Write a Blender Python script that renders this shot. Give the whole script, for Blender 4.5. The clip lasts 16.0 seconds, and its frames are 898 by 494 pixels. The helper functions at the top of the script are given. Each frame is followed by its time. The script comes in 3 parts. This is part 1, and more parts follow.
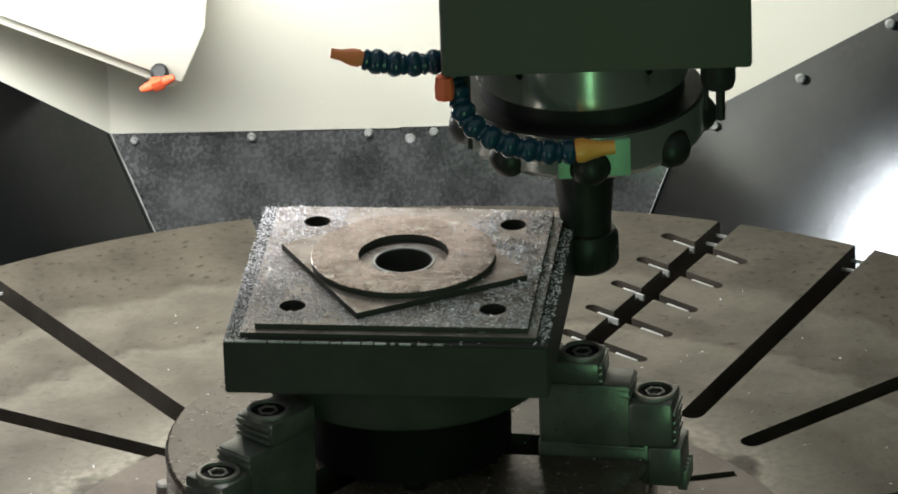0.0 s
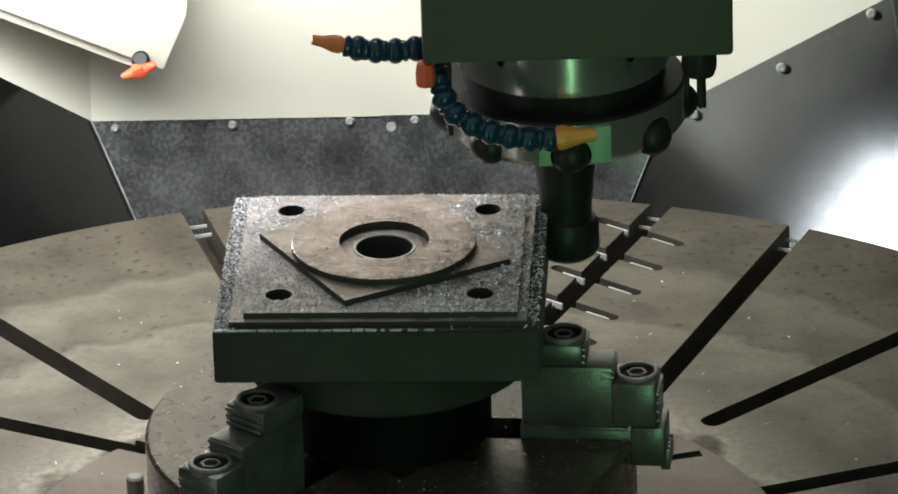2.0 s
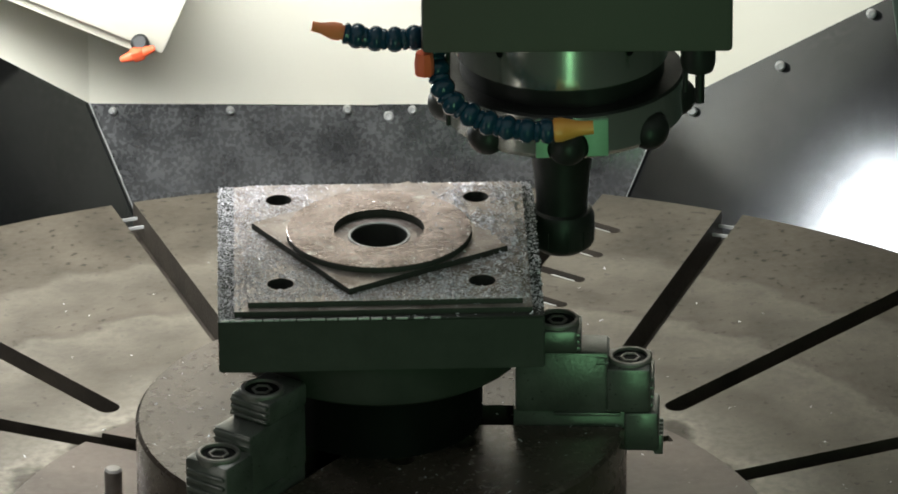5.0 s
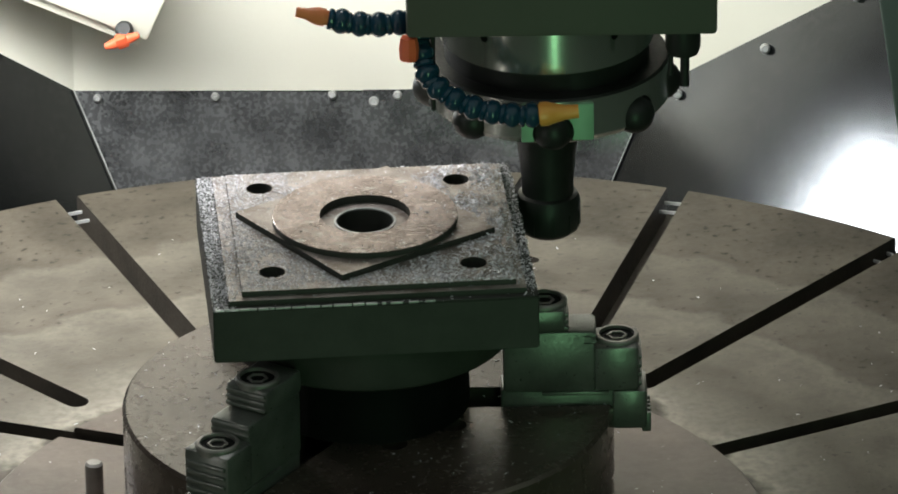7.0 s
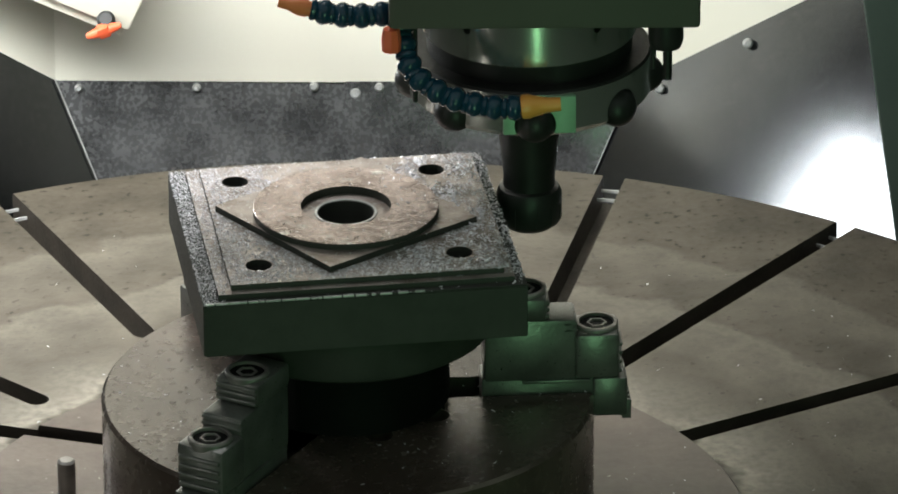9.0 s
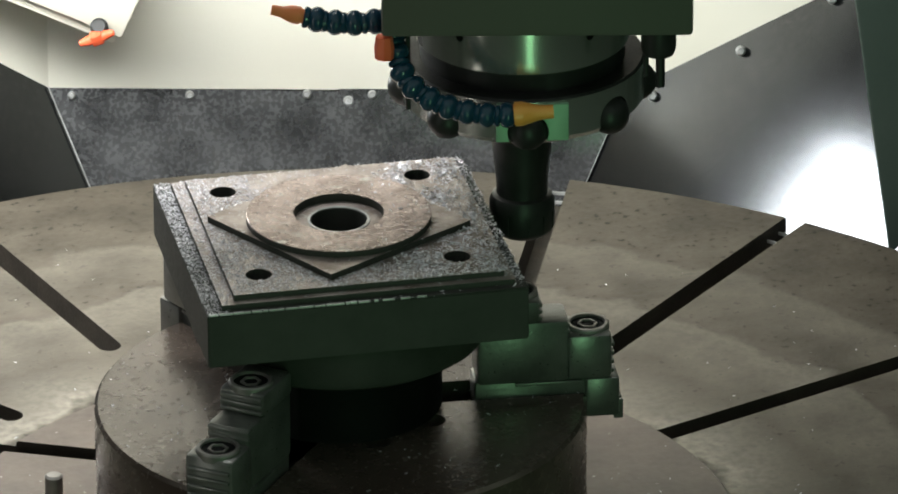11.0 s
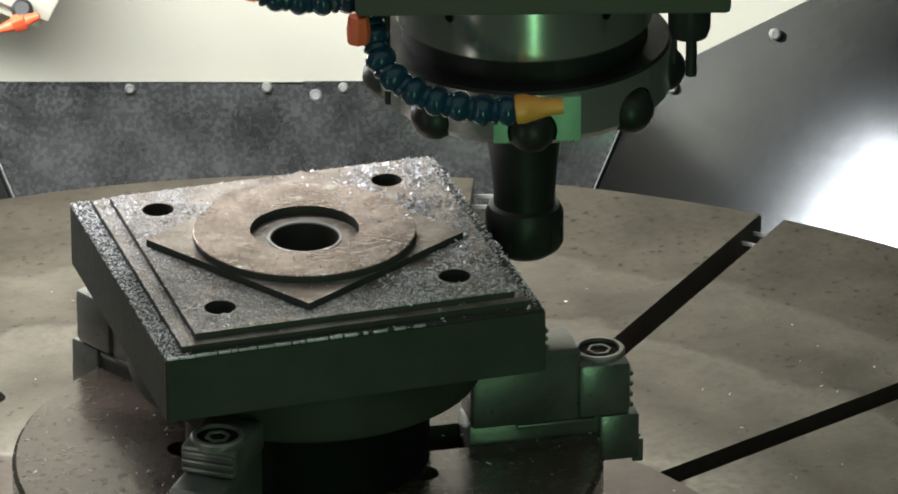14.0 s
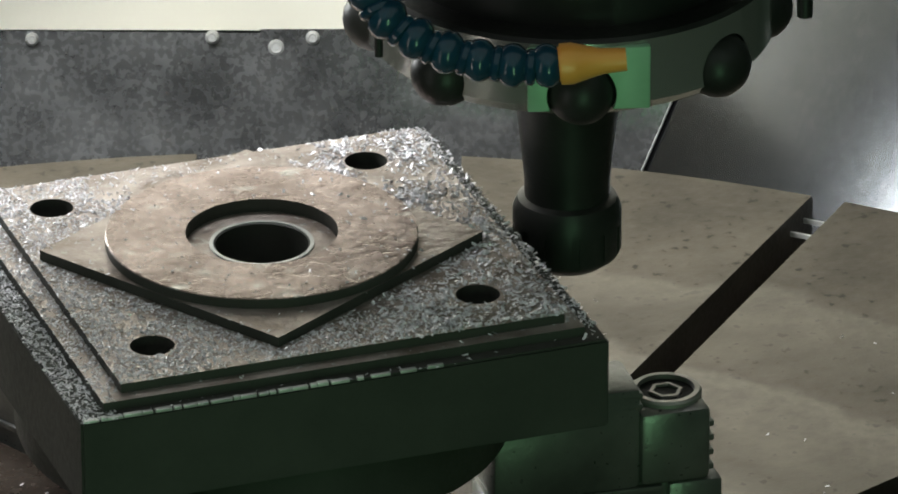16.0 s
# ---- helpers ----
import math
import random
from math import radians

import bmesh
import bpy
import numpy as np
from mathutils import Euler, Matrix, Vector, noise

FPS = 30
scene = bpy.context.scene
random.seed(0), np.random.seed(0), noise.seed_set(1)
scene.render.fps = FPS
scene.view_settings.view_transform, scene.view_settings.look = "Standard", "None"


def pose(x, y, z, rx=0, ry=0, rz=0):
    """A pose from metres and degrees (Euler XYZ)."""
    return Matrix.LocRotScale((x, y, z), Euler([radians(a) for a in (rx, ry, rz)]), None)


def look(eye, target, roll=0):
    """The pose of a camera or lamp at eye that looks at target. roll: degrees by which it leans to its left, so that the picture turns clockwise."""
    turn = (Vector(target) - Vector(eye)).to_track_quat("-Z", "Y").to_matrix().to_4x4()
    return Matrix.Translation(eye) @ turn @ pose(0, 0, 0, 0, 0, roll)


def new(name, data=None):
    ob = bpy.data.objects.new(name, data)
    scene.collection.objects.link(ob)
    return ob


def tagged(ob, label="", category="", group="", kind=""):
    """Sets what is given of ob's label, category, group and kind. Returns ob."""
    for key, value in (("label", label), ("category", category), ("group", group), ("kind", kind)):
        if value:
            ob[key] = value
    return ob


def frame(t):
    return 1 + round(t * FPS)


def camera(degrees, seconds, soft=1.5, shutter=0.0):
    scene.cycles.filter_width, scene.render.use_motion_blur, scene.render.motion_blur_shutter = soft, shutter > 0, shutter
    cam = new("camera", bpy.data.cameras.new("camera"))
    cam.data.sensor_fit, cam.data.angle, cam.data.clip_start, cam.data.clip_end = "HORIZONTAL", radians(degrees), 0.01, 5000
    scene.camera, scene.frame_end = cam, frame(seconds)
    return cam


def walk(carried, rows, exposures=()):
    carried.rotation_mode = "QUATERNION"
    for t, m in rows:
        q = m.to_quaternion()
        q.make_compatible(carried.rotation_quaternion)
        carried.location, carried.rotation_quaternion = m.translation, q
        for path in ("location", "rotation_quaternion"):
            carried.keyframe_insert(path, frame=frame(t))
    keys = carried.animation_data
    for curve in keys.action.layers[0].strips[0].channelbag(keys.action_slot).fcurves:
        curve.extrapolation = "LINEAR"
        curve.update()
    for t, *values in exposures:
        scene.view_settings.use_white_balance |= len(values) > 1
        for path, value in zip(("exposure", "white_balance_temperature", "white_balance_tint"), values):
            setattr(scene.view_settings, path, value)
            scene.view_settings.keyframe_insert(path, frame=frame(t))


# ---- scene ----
cam = camera(7.0, 16.0, soft=1.8)
PATH = [
    (0, 0.0820, -5.7032, 2.8971, 0.431, -24.835, -2.001),
    (0.5, 0.0820, -5.7034, 2.8974, 0.446, -24.841, -2.066),
    (1, 0.0820, -5.7069, 2.8947, 0.339, -24.851, -2.035),
    (1.5, 0.0821, -5.7073, 2.8954, 0.308, -24.886, -1.847),
    (2, 0.0818, -5.7095, 2.8887, 0.265, -24.849, -1.756),
    (2.5, 0.0817, -5.7090, 2.8860, 0.186, -24.956, -1.469),
    (3, 0.0816, -5.7106, 2.8865, 0.157, -24.886, -1.429),
    (5.5, 0.0818, -5.7112, 2.8848, 0.230, -24.903, -0.301),
    (6, 0.0817, -5.7076, 2.8835, 0.199, -24.986, -0.451),
    (6.5, 0.0820, -5.7096, 2.8809, 0.149, -24.973, -0.751),
    (7, 0.0819, -5.7061, 2.8826, 0.103, -25.011, -0.752),
    (7.5, 0.0816, -5.7025, 2.8804, 0.038, -25.021, -0.532),
    (8, 0.0814, -5.7011, 2.8803, -0.012, -25.035, -0.273),
    (8.5, 0.0810, -5.6973, 2.8746, -0.053, -25.041, -0.247),
    (11, 0.0812, -5.6993, 2.8757, -0.130, -24.985, -0.212),
    (11.5, 0.0815, -5.7030, 2.8769, -0.178, -24.914, -0.292),
    (12, 0.0821, -5.7078, 2.8753, -0.243, -24.797, -0.607),
    (12.5, 0.0823, -5.7091, 2.8768, -0.266, -24.745, -0.606),
    (13, 0.0761, -5.2278, 2.6600, -0.400, -24.864, -0.637),
    (13.5, 0.0710, -4.8793, 2.5078, -0.449, -24.955, -0.365),
    (14, 0.0686, -4.7312, 2.4435, -0.410, -24.998, -0.354),
    (14.5, 0.0603, -4.1649, 2.1943, -0.525, -25.159, -0.308),
    (15, 0.0528, -3.6334, 1.9523, -0.722, -25.217, -0.357),
    (15.5, 0.0487, -3.3657, 1.8343, -0.808, -25.303, -0.303),
    (16, 0.0489, -3.3690, 1.8344, -0.783, -25.280, -0.147),
]
walk(cam, [(t, pose(x, y, z, 90 + p, 0, yaw) @ pose(0, 0, 0, 0, 0, r)) for t, x, y, z, yaw, p, r in PATH],
     exposures=[(0, -0.24), (3, -0.22), (8, -0.14), (12.5, -0.10), (16, -0.06)])

# ---- light ----
world = bpy.data.worlds.new("hall")
world.use_nodes = True
scene.world = world
world.node_tree.nodes["Background"].inputs[0].default_value = (0.75, 0.85, 0.8, 1)
world.node_tree.nodes["Background"].inputs[1].default_value = 0.37


def area_lamp(name, eye, target, sx, sy, watts, colour):
    d = bpy.data.lights.new(name, "AREA")
    d.shape, d.size, d.size_y, d.energy, d.color = "RECTANGLE", sx, sy, watts, colour
    ob = new(name, d)
    ob.matrix_basis = look(eye, target)
    return ob


# unseen wash light added to brighten the cream wall
area_lamp("wall_wash", (-0.34, 0.26, 0.66), (-0.30, 1.0, 0.12), 0.80, 0.10, 19.0, (0.94, 0.97, 0.97))
area_lamp("machine_lamp", (0.10, 0.46, 1.17), (0.16, 0.05, 0.0), 1.00, 0.10, 3.6, (0.95, 0.97, 0.96))
area_lamp("machine_lamp", (-0.56, 0.700, 0.330), (0.50, 0.77, -0.08), 0.135, 0.135, 3.6, (0.93, 0.97, 0.98))
# unseen strip light, added for a streak on the nose and side fill
area_lamp("streak_light", (-0.80, -0.75, 0.35), (0.1, 0.05, 0.3), 0.05, 1.20, 1.0, (1.0, 0.97, 0.92))
area_lamp("status_lamp", (0.34, -1.35, 0.22), (0.17, 0.0, 0.15), 0.10, 0.80, 2.6, (0.42, 1.0, 0.50))


# ---- materials ----
def material(name, base, rough=0.5, metal=0.0, dark=None, scale=20.0, amount=0.5, bump=0.1, fine=300.0,
             speck=None, speck_scale=120.0, speck_low=0.62, speck_soft=0.06, rings=None, vary=0.15):
    """A base colour broken by stains, fine grain in roughness and relief, and specks of another colour."""
    m = bpy.data.materials.new(name)
    m.use_nodes = True
    nt = m.node_tree
    n, l = nt.nodes, nt.links
    b = n["Principled BSDF"]
    co = n.new("ShaderNodeTexCoord")
    big = n.new("ShaderNodeTexNoise")
    big.inputs["Scale"].default_value, big.inputs["Detail"].default_value = scale, 6
    l.new(co.outputs["Object"], big.inputs["Vector"])
    small = n.new("ShaderNodeTexNoise")
    small.inputs["Scale"].default_value, small.inputs["Detail"].default_value = fine, 3
    l.new(co.outputs["Object"], small.inputs["Vector"])
    ramp = n.new("ShaderNodeValToRGB")
    ramp.color_ramp.elements[0].position, ramp.color_ramp.elements[1].position = 0.35, 0.68
    dk = dark if dark else tuple(c * (1 - amount) for c in base)
    ramp.color_ramp.elements[0].color, ramp.color_ramp.elements[1].color = (*dk, 1), (*base, 1)
    l.new(big.outputs["Fac"], ramp.inputs["Fac"])
    colour = ramp.outputs["Color"]
    if speck:
        sp = n.new("ShaderNodeTexNoise")
        sp.inputs["Scale"].default_value, sp.inputs["Detail"].default_value = speck_scale, 5
        l.new(co.outputs["Object"], sp.inputs["Vector"])
        cut = n.new("ShaderNodeValToRGB")
        cut.color_ramp.elements[0].position, cut.color_ramp.elements[1].position = speck_low - 0.02, speck_low + speck_soft
        l.new(sp.outputs["Fac"], cut.inputs["Fac"])
        mix = n.new("ShaderNodeMix")
        mix.data_type = "RGBA"
        l.new(cut.outputs["Color"], mix.inputs[0])
        l.new(colour, mix.inputs[6])
        mix.inputs[7].default_value = (*speck, 1)
        colour = mix.outputs[2]
    if rings:
        ln = n.new("ShaderNodeVectorMath")
        ln.operation = "LENGTH"
        l.new(co.outputs["Object"], ln.inputs[0])
        wob = n.new("ShaderNodeMath")
        wob.operation = "MULTIPLY_ADD"
        l.new(big.outputs["Fac"], wob.inputs[0])
        wob.inputs[1].default_value = 0.10
        l.new(ln.outputs["Value"], wob.inputs[2])
        stain = n.new("ShaderNodeValToRGB")
        cr = stain.color_ramp
        cr.elements[0].position, cr.elements[0].color = 0.408, (0, 0, 0, 1)
        cr.elements[1].position, cr.elements[1].color = 0.90, (0, 0, 0, 1)
        for at_r, v in ((0.420, 1.0), (0.442, 0.62), (0.50, 0.10), (0.592, 0.42), (0.604, 0.04), (0.70, 0.32), (0.712, 0.02)):
            cr.elements.new(at_r).color = (v, v, v, 1)
        l.new(wob.outputs["Value"], stain.inputs["Fac"])
        thin = n.new("ShaderNodeMix")
        thin.data_type = "RGBA"
        l.new(small.outputs["Fac"], thin.inputs[0])
        thin.inputs[6].default_value = (0, 0, 0, 1)
        l.new(stain.outputs["Color"], thin.inputs[7])
        mx = n.new("ShaderNodeMix")
        mx.data_type = "RGBA"
        l.new(thin.outputs[2], mx.inputs[0])
        l.new(colour, mx.inputs[6])
        mx.inputs[7].default_value = (*rings, 1)
        colour = mx.outputs[2]
    l.new(colour, b.inputs["Base Color"])
    rr = n.new("ShaderNodeMapRange")
    rr.inputs["To Min"].default_value, rr.inputs["To Max"].default_value = max(rough - vary, 0.05), min(rough + vary, 1)
    l.new(small.outputs["Fac"], rr.inputs["Value"])
    l.new(rr.outputs["Result"], b.inputs["Roughness"])
    b.inputs["Metallic"].default_value = metal
    if bump:
        bp = n.new("ShaderNodeBump")
        bp.inputs["Strength"].default_value, bp.inputs["Distance"].default_value = bump, 0.002
        l.new(small.outputs["Fac"], bp.inputs["Height"])
        l.new(bp.outputs["Normal"], b.inputs["Normal"])
    return m


M_TABLE = material("cast_iron", (0.094, 0.079, 0.059), 0.58, 0.10, (0.052, 0.043, 0.031), 16, bump=0.40, fine=120,
                   speck=(0.024, 0.019, 0.014), speck_scale=120, speck_low=0.635, speck_soft=0.05, rings=(0.42, 0.38, 0.31))
M_TABLE.node_tree.nodes["Principled BSDF"].inputs["Specular IOR Level"].default_value = 0.32
# darker iron for recessed faces: their shade is put into the colour
M_SLOT = material("shaded_iron", (0.062, 0.050, 0.038), 0.6, 0.2, bump=0.2)
M_RING = material("oiled_iron", (0.125, 0.095, 0.078), 0.42, 0.2, (0.075, 0.055, 0.044), 12, bump=0.1, fine=140,
                  speck=(0.42, 0.40, 0.37), speck_scale=130, speck_low=0.72)
M_CHUCK = material("chuck_steel", (0.112, 0.088, 0.071), 0.24, 0.4, (0.052, 0.038, 0.030), 10, bump=0.08, fine=140,
                   speck=(0.55, 0.52, 0.5), speck_scale=150, speck_low=0.73)
M_JAW = material("dark_steel", (0.21, 0.21, 0.198), 0.33, 0.6, (0.12, 0.12, 0.112), 30, bump=0.12)
M_BOLT = material("bolt_steel", (0.34, 0.32, 0.30), 0.42, 0.6, bump=0.1)
# black oxide of real parts, also the shade on the spindle nose
M_BLACK = material("black_oxide_and_shade", (0.030, 0.030, 0.028), 0.42, 0.0, bump=0.05)
M_BLACK.node_tree.nodes["Principled BSDF"].inputs["Specular IOR Level"].default_value = 0.35
# near-black that stands for the shade inside holes and recesses
M_HOLE = material("shade_black", (0.008, 0.008, 0.008), 0.6, 0.0, bump=0)
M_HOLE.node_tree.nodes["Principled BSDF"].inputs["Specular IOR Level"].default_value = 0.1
# dark copy of the workpiece steel, with the shade in its colour
M_BLOCK = material("shaded_steel", (0.052, 0.052, 0.046), 0.55, 0.0, (0.038, 0.039, 0.034), 25, bump=0.1)
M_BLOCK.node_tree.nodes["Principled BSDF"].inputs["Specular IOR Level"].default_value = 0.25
M_TOP = material("milled_steel", (0.50, 0.43, 0.40), 0.36, 0.6, (0.22, 0.175, 0.15), 38, bump=0.45, fine=190,
                 speck=(0.43, 0.41, 0.39), speck_scale=210, speck_low=0.63)
M_DISC = material("turned_steel", (0.44, 0.345, 0.315), 0.27, 0.60, (0.22, 0.160, 0.138), 42, bump=0.35, fine=160,
                  speck=(0.52, 0.49, 0.46), speck_scale=70, speck_low=0.63, speck_soft=0.10)
M_CHIP = material("steel_chip", (0.92, 0.90, 0.94), 0.28, 0.30, (0.66, 0.64, 0.68), 200, bump=0)
M_CREAM = material("cream_paint", (0.80, 0.77, 0.66), 0.45, 0.0, (0.77, 0.735, 0.62), 5, bump=0.03)
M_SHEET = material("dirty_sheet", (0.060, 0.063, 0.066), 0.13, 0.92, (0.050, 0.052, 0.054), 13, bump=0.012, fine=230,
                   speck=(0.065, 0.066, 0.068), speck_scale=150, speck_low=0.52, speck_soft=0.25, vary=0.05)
# same dirty sheet made paler: the back wall's sheen is in the colour
M_SHEET_PALE = material("sheened_sheet", (0.22, 0.22, 0.222), 0.27, 0.72, (0.085, 0.086, 0.087), 22, bump=0.14, fine=240,
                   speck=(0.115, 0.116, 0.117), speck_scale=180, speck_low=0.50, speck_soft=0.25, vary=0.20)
M_SEAM = material("bright_edge", (0.7, 0.7, 0.68), 0.4, 0.3, bump=0)
M_HEAD = material("green_black_paint", (0.105, 0.108, 0.086), 0.5, 0.0, (0.090, 0.094, 0.074), 6, bump=0.05)
M_NOSE = material("ground_steel", (0.50, 0.50, 0.46), 0.20, 0.80, (0.42, 0.42, 0.38), 8, bump=0.0, vary=0.02)
M_BLUE = material("blue_plastic", (0.012, 0.060, 0.100), 0.14, 0.0, (0.008, 0.040, 0.072), 40, bump=0.05)
M_ORANGE = material("orange_plastic", (0.98, 0.44, 0.10), 0.35, 0.0, (0.92, 0.38, 0.07), 40, bump=0.05)
M_RED = material("red_orange_plastic", (0.95, 0.17, 0.07), 0.4, 0.0, (0.88, 0.13, 0.05), 40, bump=0.05)
M_TIP = material("orange_red_plastic", (0.95, 0.29, 0.11), 0.4, 0.0, (0.88, 0.24, 0.08), 40, bump=0.05)
# the green light reflected by the flat plate, put into its colour
M_GREEN = material("green_lit_plate", (0.36, 0.62, 0.42), 0.45, 0.1, (0.30, 0.54, 0.35), 50, bump=0.05)
M_DOOR = material("green_grey_door", (0.055, 0.075, 0.062), 0.5, 0.1, (0.04, 0.06, 0.048), 6, bump=0.05)
M_HALL = material("hall_bounce_grey", (0.24, 0.25, 0.235), 0.8, 0.0, bump=0)


# ---- mesh helpers ----
def box(bm, x0, y0, z0, x1, y1, z1, m=None, bevel=0.0):
    r = bmesh.ops.create_cube(bm, size=1)
    vs = r["verts"]
    t = Matrix.LocRotScale(((x0 + x1) / 2, (y0 + y1) / 2, (z0 + z1) / 2), None, (x1 - x0, y1 - y0, z1 - z0))
    bmesh.ops.transform(bm, matrix=(m @ t) if m else t, verts=vs)
    if bevel:
        es = list({e for v in vs for e in v.link_edges})
        bmesh.ops.bevel(bm, geom=es, offset=bevel, segments=2, affect="EDGES", profile=0.5)
    return vs


def lathe(bm, profile, steps=64, m=None):
    """Turn a profile of (radius, height) round z; ends with radius 0 close."""
    rings = []
    for r, z in profile:
        if r < 1e-6:
            rings.append([bm.verts.new((0, 0, z))])
        else:
            rings.append([bm.verts.new((r * math.cos(2 * math.pi * i / steps), r * math.sin(2 * math.pi * i / steps), z)) for i in range(steps)])
    for a, b in zip(rings, rings[1:]):
        for i in range(steps):
            j = (i + 1) % steps
            if len(a) == 1:
                bm.faces.new((a[0], b[j], b[i])) if len(b) > 1 else None
            elif len(b) == 1:
                bm.faces.new((a[i], a[j], b[0]))
            else:
                bm.faces.new((a[i], a[j], b[j], b[i]))
    vs = [v for r in rings for v in r]
    if m:
        bmesh.ops.transform(bm, matrix=m, verts=vs)
    return vs


def prism(bm, corners, z0, z1):
    lo = [bm.verts.new((x, y, z0)) for x, y in corners]
    hi = [bm.verts.new((x, y, z1)) for x, y in corners]
    n = len(corners)
    bm.faces.new(lo[::-1]), bm.faces.new(hi)
    for i in range(n):
        bm.faces.new((lo[i], lo[(i + 1) % n], hi[(i + 1) % n], hi[i]))


def shape(bm, name, mat, smooth=True):
    bmesh.ops.recalc_face_normals(bm, faces=bm.faces)
    me = bpy.data.meshes.new(name)
    bm.to_mesh(me)
    bm.free()
    me.materials.append(mat)
    if smooth:
        me.shade_smooth()
        me.set_sharp_from_angle(angle=radians(35))
    return me


def part(name, bm, mat, parent=None, label="", kind="", smooth=True):
    me = bm if isinstance(bm, bpy.types.Mesh) else shape(bm, name, mat, smooth)
    ob = new(name, me)
    if parent:
        ob.parent = parent
    return tagged(ob, label, kind=kind)


def carved(bm, cutter, mat, name):
    """The mesh bm with the closed solids of cutter taken out."""
    a, b = new(name, shape(bm, name, mat, False)), new("cutter", shape(cutter, "cutter", mat, False))
    mod = a.modifiers.new("cut", "BOOLEAN")
    mod.operation, mod.object, mod.solver = "DIFFERENCE", b, "EXACT"
    mod.use_self = True
    me = bpy.data.meshes.new_from_object(a.evaluated_get(bpy.context.evaluated_depsgraph_get()))
    bpy.data.objects.remove(a), bpy.data.objects.remove(b)
    me.shade_smooth()
    me.set_sharp_from_angle(angle=radians(30))
    return me


def thing(name, label, category, group="", kind=""):
    return tagged(new(name), label, category, group, kind)


# ---- enclosure ----
SEAM_L, SEAM_R = (-0.302, 1.0, -0.069), (0.273, 1.0, -0.076)
FOOT_L, FOOT_R = (-0.2629, 0.9687, -0.1603), (0.2332, 0.9687, -0.1618)


def slab(name, quad, thick, mat, label="", kind="structure"):
    """A panel over four corners, thickened away from its face."""
    bm = bmesh.new()
    q = [Vector(c) for c in quad]
    nrm = (q[1] - q[0]).cross(q[3] - q[0]).normalized() * thick
    f = [bm.verts.new(c) for c in q]
    k = [bm.verts.new(c - nrm) for c in q]
    bm.faces.new(f), bm.faces.new(k[::-1])
    for i in range(4):
        bm.faces.new((f[i], k[i], k[(i + 1) % 4], f[(i + 1) % 4]))
    return part(name, bm, mat, None, label, kind)


def extend(a, b, s):
    """The point s times as far from a as b is."""
    return tuple(Vector(a) + (Vector(b) - Vector(a)) * s)


FOOT_L2, FOOT_R2 = extend(SEAM_L, FOOT_L, 2.2), extend(SEAM_R, FOOT_R, 2.2)
OUT_L, OUT_R = (-0.6733, 0.8434, 0.2181), (0.7437, 0.8025, 0.2626)
LOW_L, LOW_R = extend(SEAM_L, FOOT_L, 5.0), extend(SEAM_R, FOOT_R, 5.0)
MID_L = extend(FOOT_L2, FOOT_R2, 0.50)
slab("wall_back_low", (FOOT_L2, MID_L, (-0.0136, 1.0, -0.0745), SEAM_L), 0.004, M_SHEET_PALE)
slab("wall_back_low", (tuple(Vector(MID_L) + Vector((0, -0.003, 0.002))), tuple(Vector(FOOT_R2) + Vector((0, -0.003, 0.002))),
     tuple(Vector(SEAM_R) + Vector((0, -0.003, 0.004))), (-0.0136, 0.997, -0.0705)), 0.004, M_SHEET_PALE)
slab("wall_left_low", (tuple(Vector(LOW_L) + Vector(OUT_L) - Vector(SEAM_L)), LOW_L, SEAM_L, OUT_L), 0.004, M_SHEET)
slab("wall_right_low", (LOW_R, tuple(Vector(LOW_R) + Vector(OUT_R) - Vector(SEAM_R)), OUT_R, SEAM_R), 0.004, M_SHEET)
# cream upper walls
slab("wall_back", (SEAM_L, SEAM_R, (0.273, 1.03, 1.3), (-0.302, 1.03, 1.3)), 0.01, M_CREAM)
slab("wall_left", (OUT_L, SEAM_L, (-0.302, 1.03, 1.3), (-0.6733, 0.8734, 1.3)), 0.01, M_CREAM)
slab("wall_right", (SEAM_R, OUT_R, (0.7437, 0.8325, 1.3), (0.273, 1.03, 1.3)), 0.01, M_CREAM)
for a, b, n in ((SEAM_L, FOOT_L2, "trim_left"), (SEAM_R, FOOT_R2, "trim_right")):
    bm = bmesh.new()
    v = Vector(b) - Vector(a)
    q = v.to_track_quat("Z", "Y").to_matrix().to_4x4()
    box(bm, -0.0006, -0.0006, 0, 0.0006, 0.0006, v.length, Matrix.Translation(Vector(a) + Vector((0, -0.003, 0.002))) @ q)
    part(n, bm, M_SEAM, kind="structure")

# slanted cream cover with the lever valve on it
cover = thing("guard_cover", "cream painted slanted sheet metal cover on the back wall", "cover")
bm = bmesh.new()
tilt = pose(-0.2119, 0.8608, 0.0657, 0, 0, 0) @ pose(0, 0, 0, 0, 24, 0)
box(bm, -0.50, 0.0, -0.024, 0.0, 0.14, 0.039, tilt, 0.003)
part("cover_sheet", bm, M_CREAM, cover)
bm = bmesh.new()
box(bm, -0.50, 0.012, -0.037, -0.004, 0.14, -0.0245, tilt, 0.002)
part("cover_flange", bm, M_CREAM, cover)

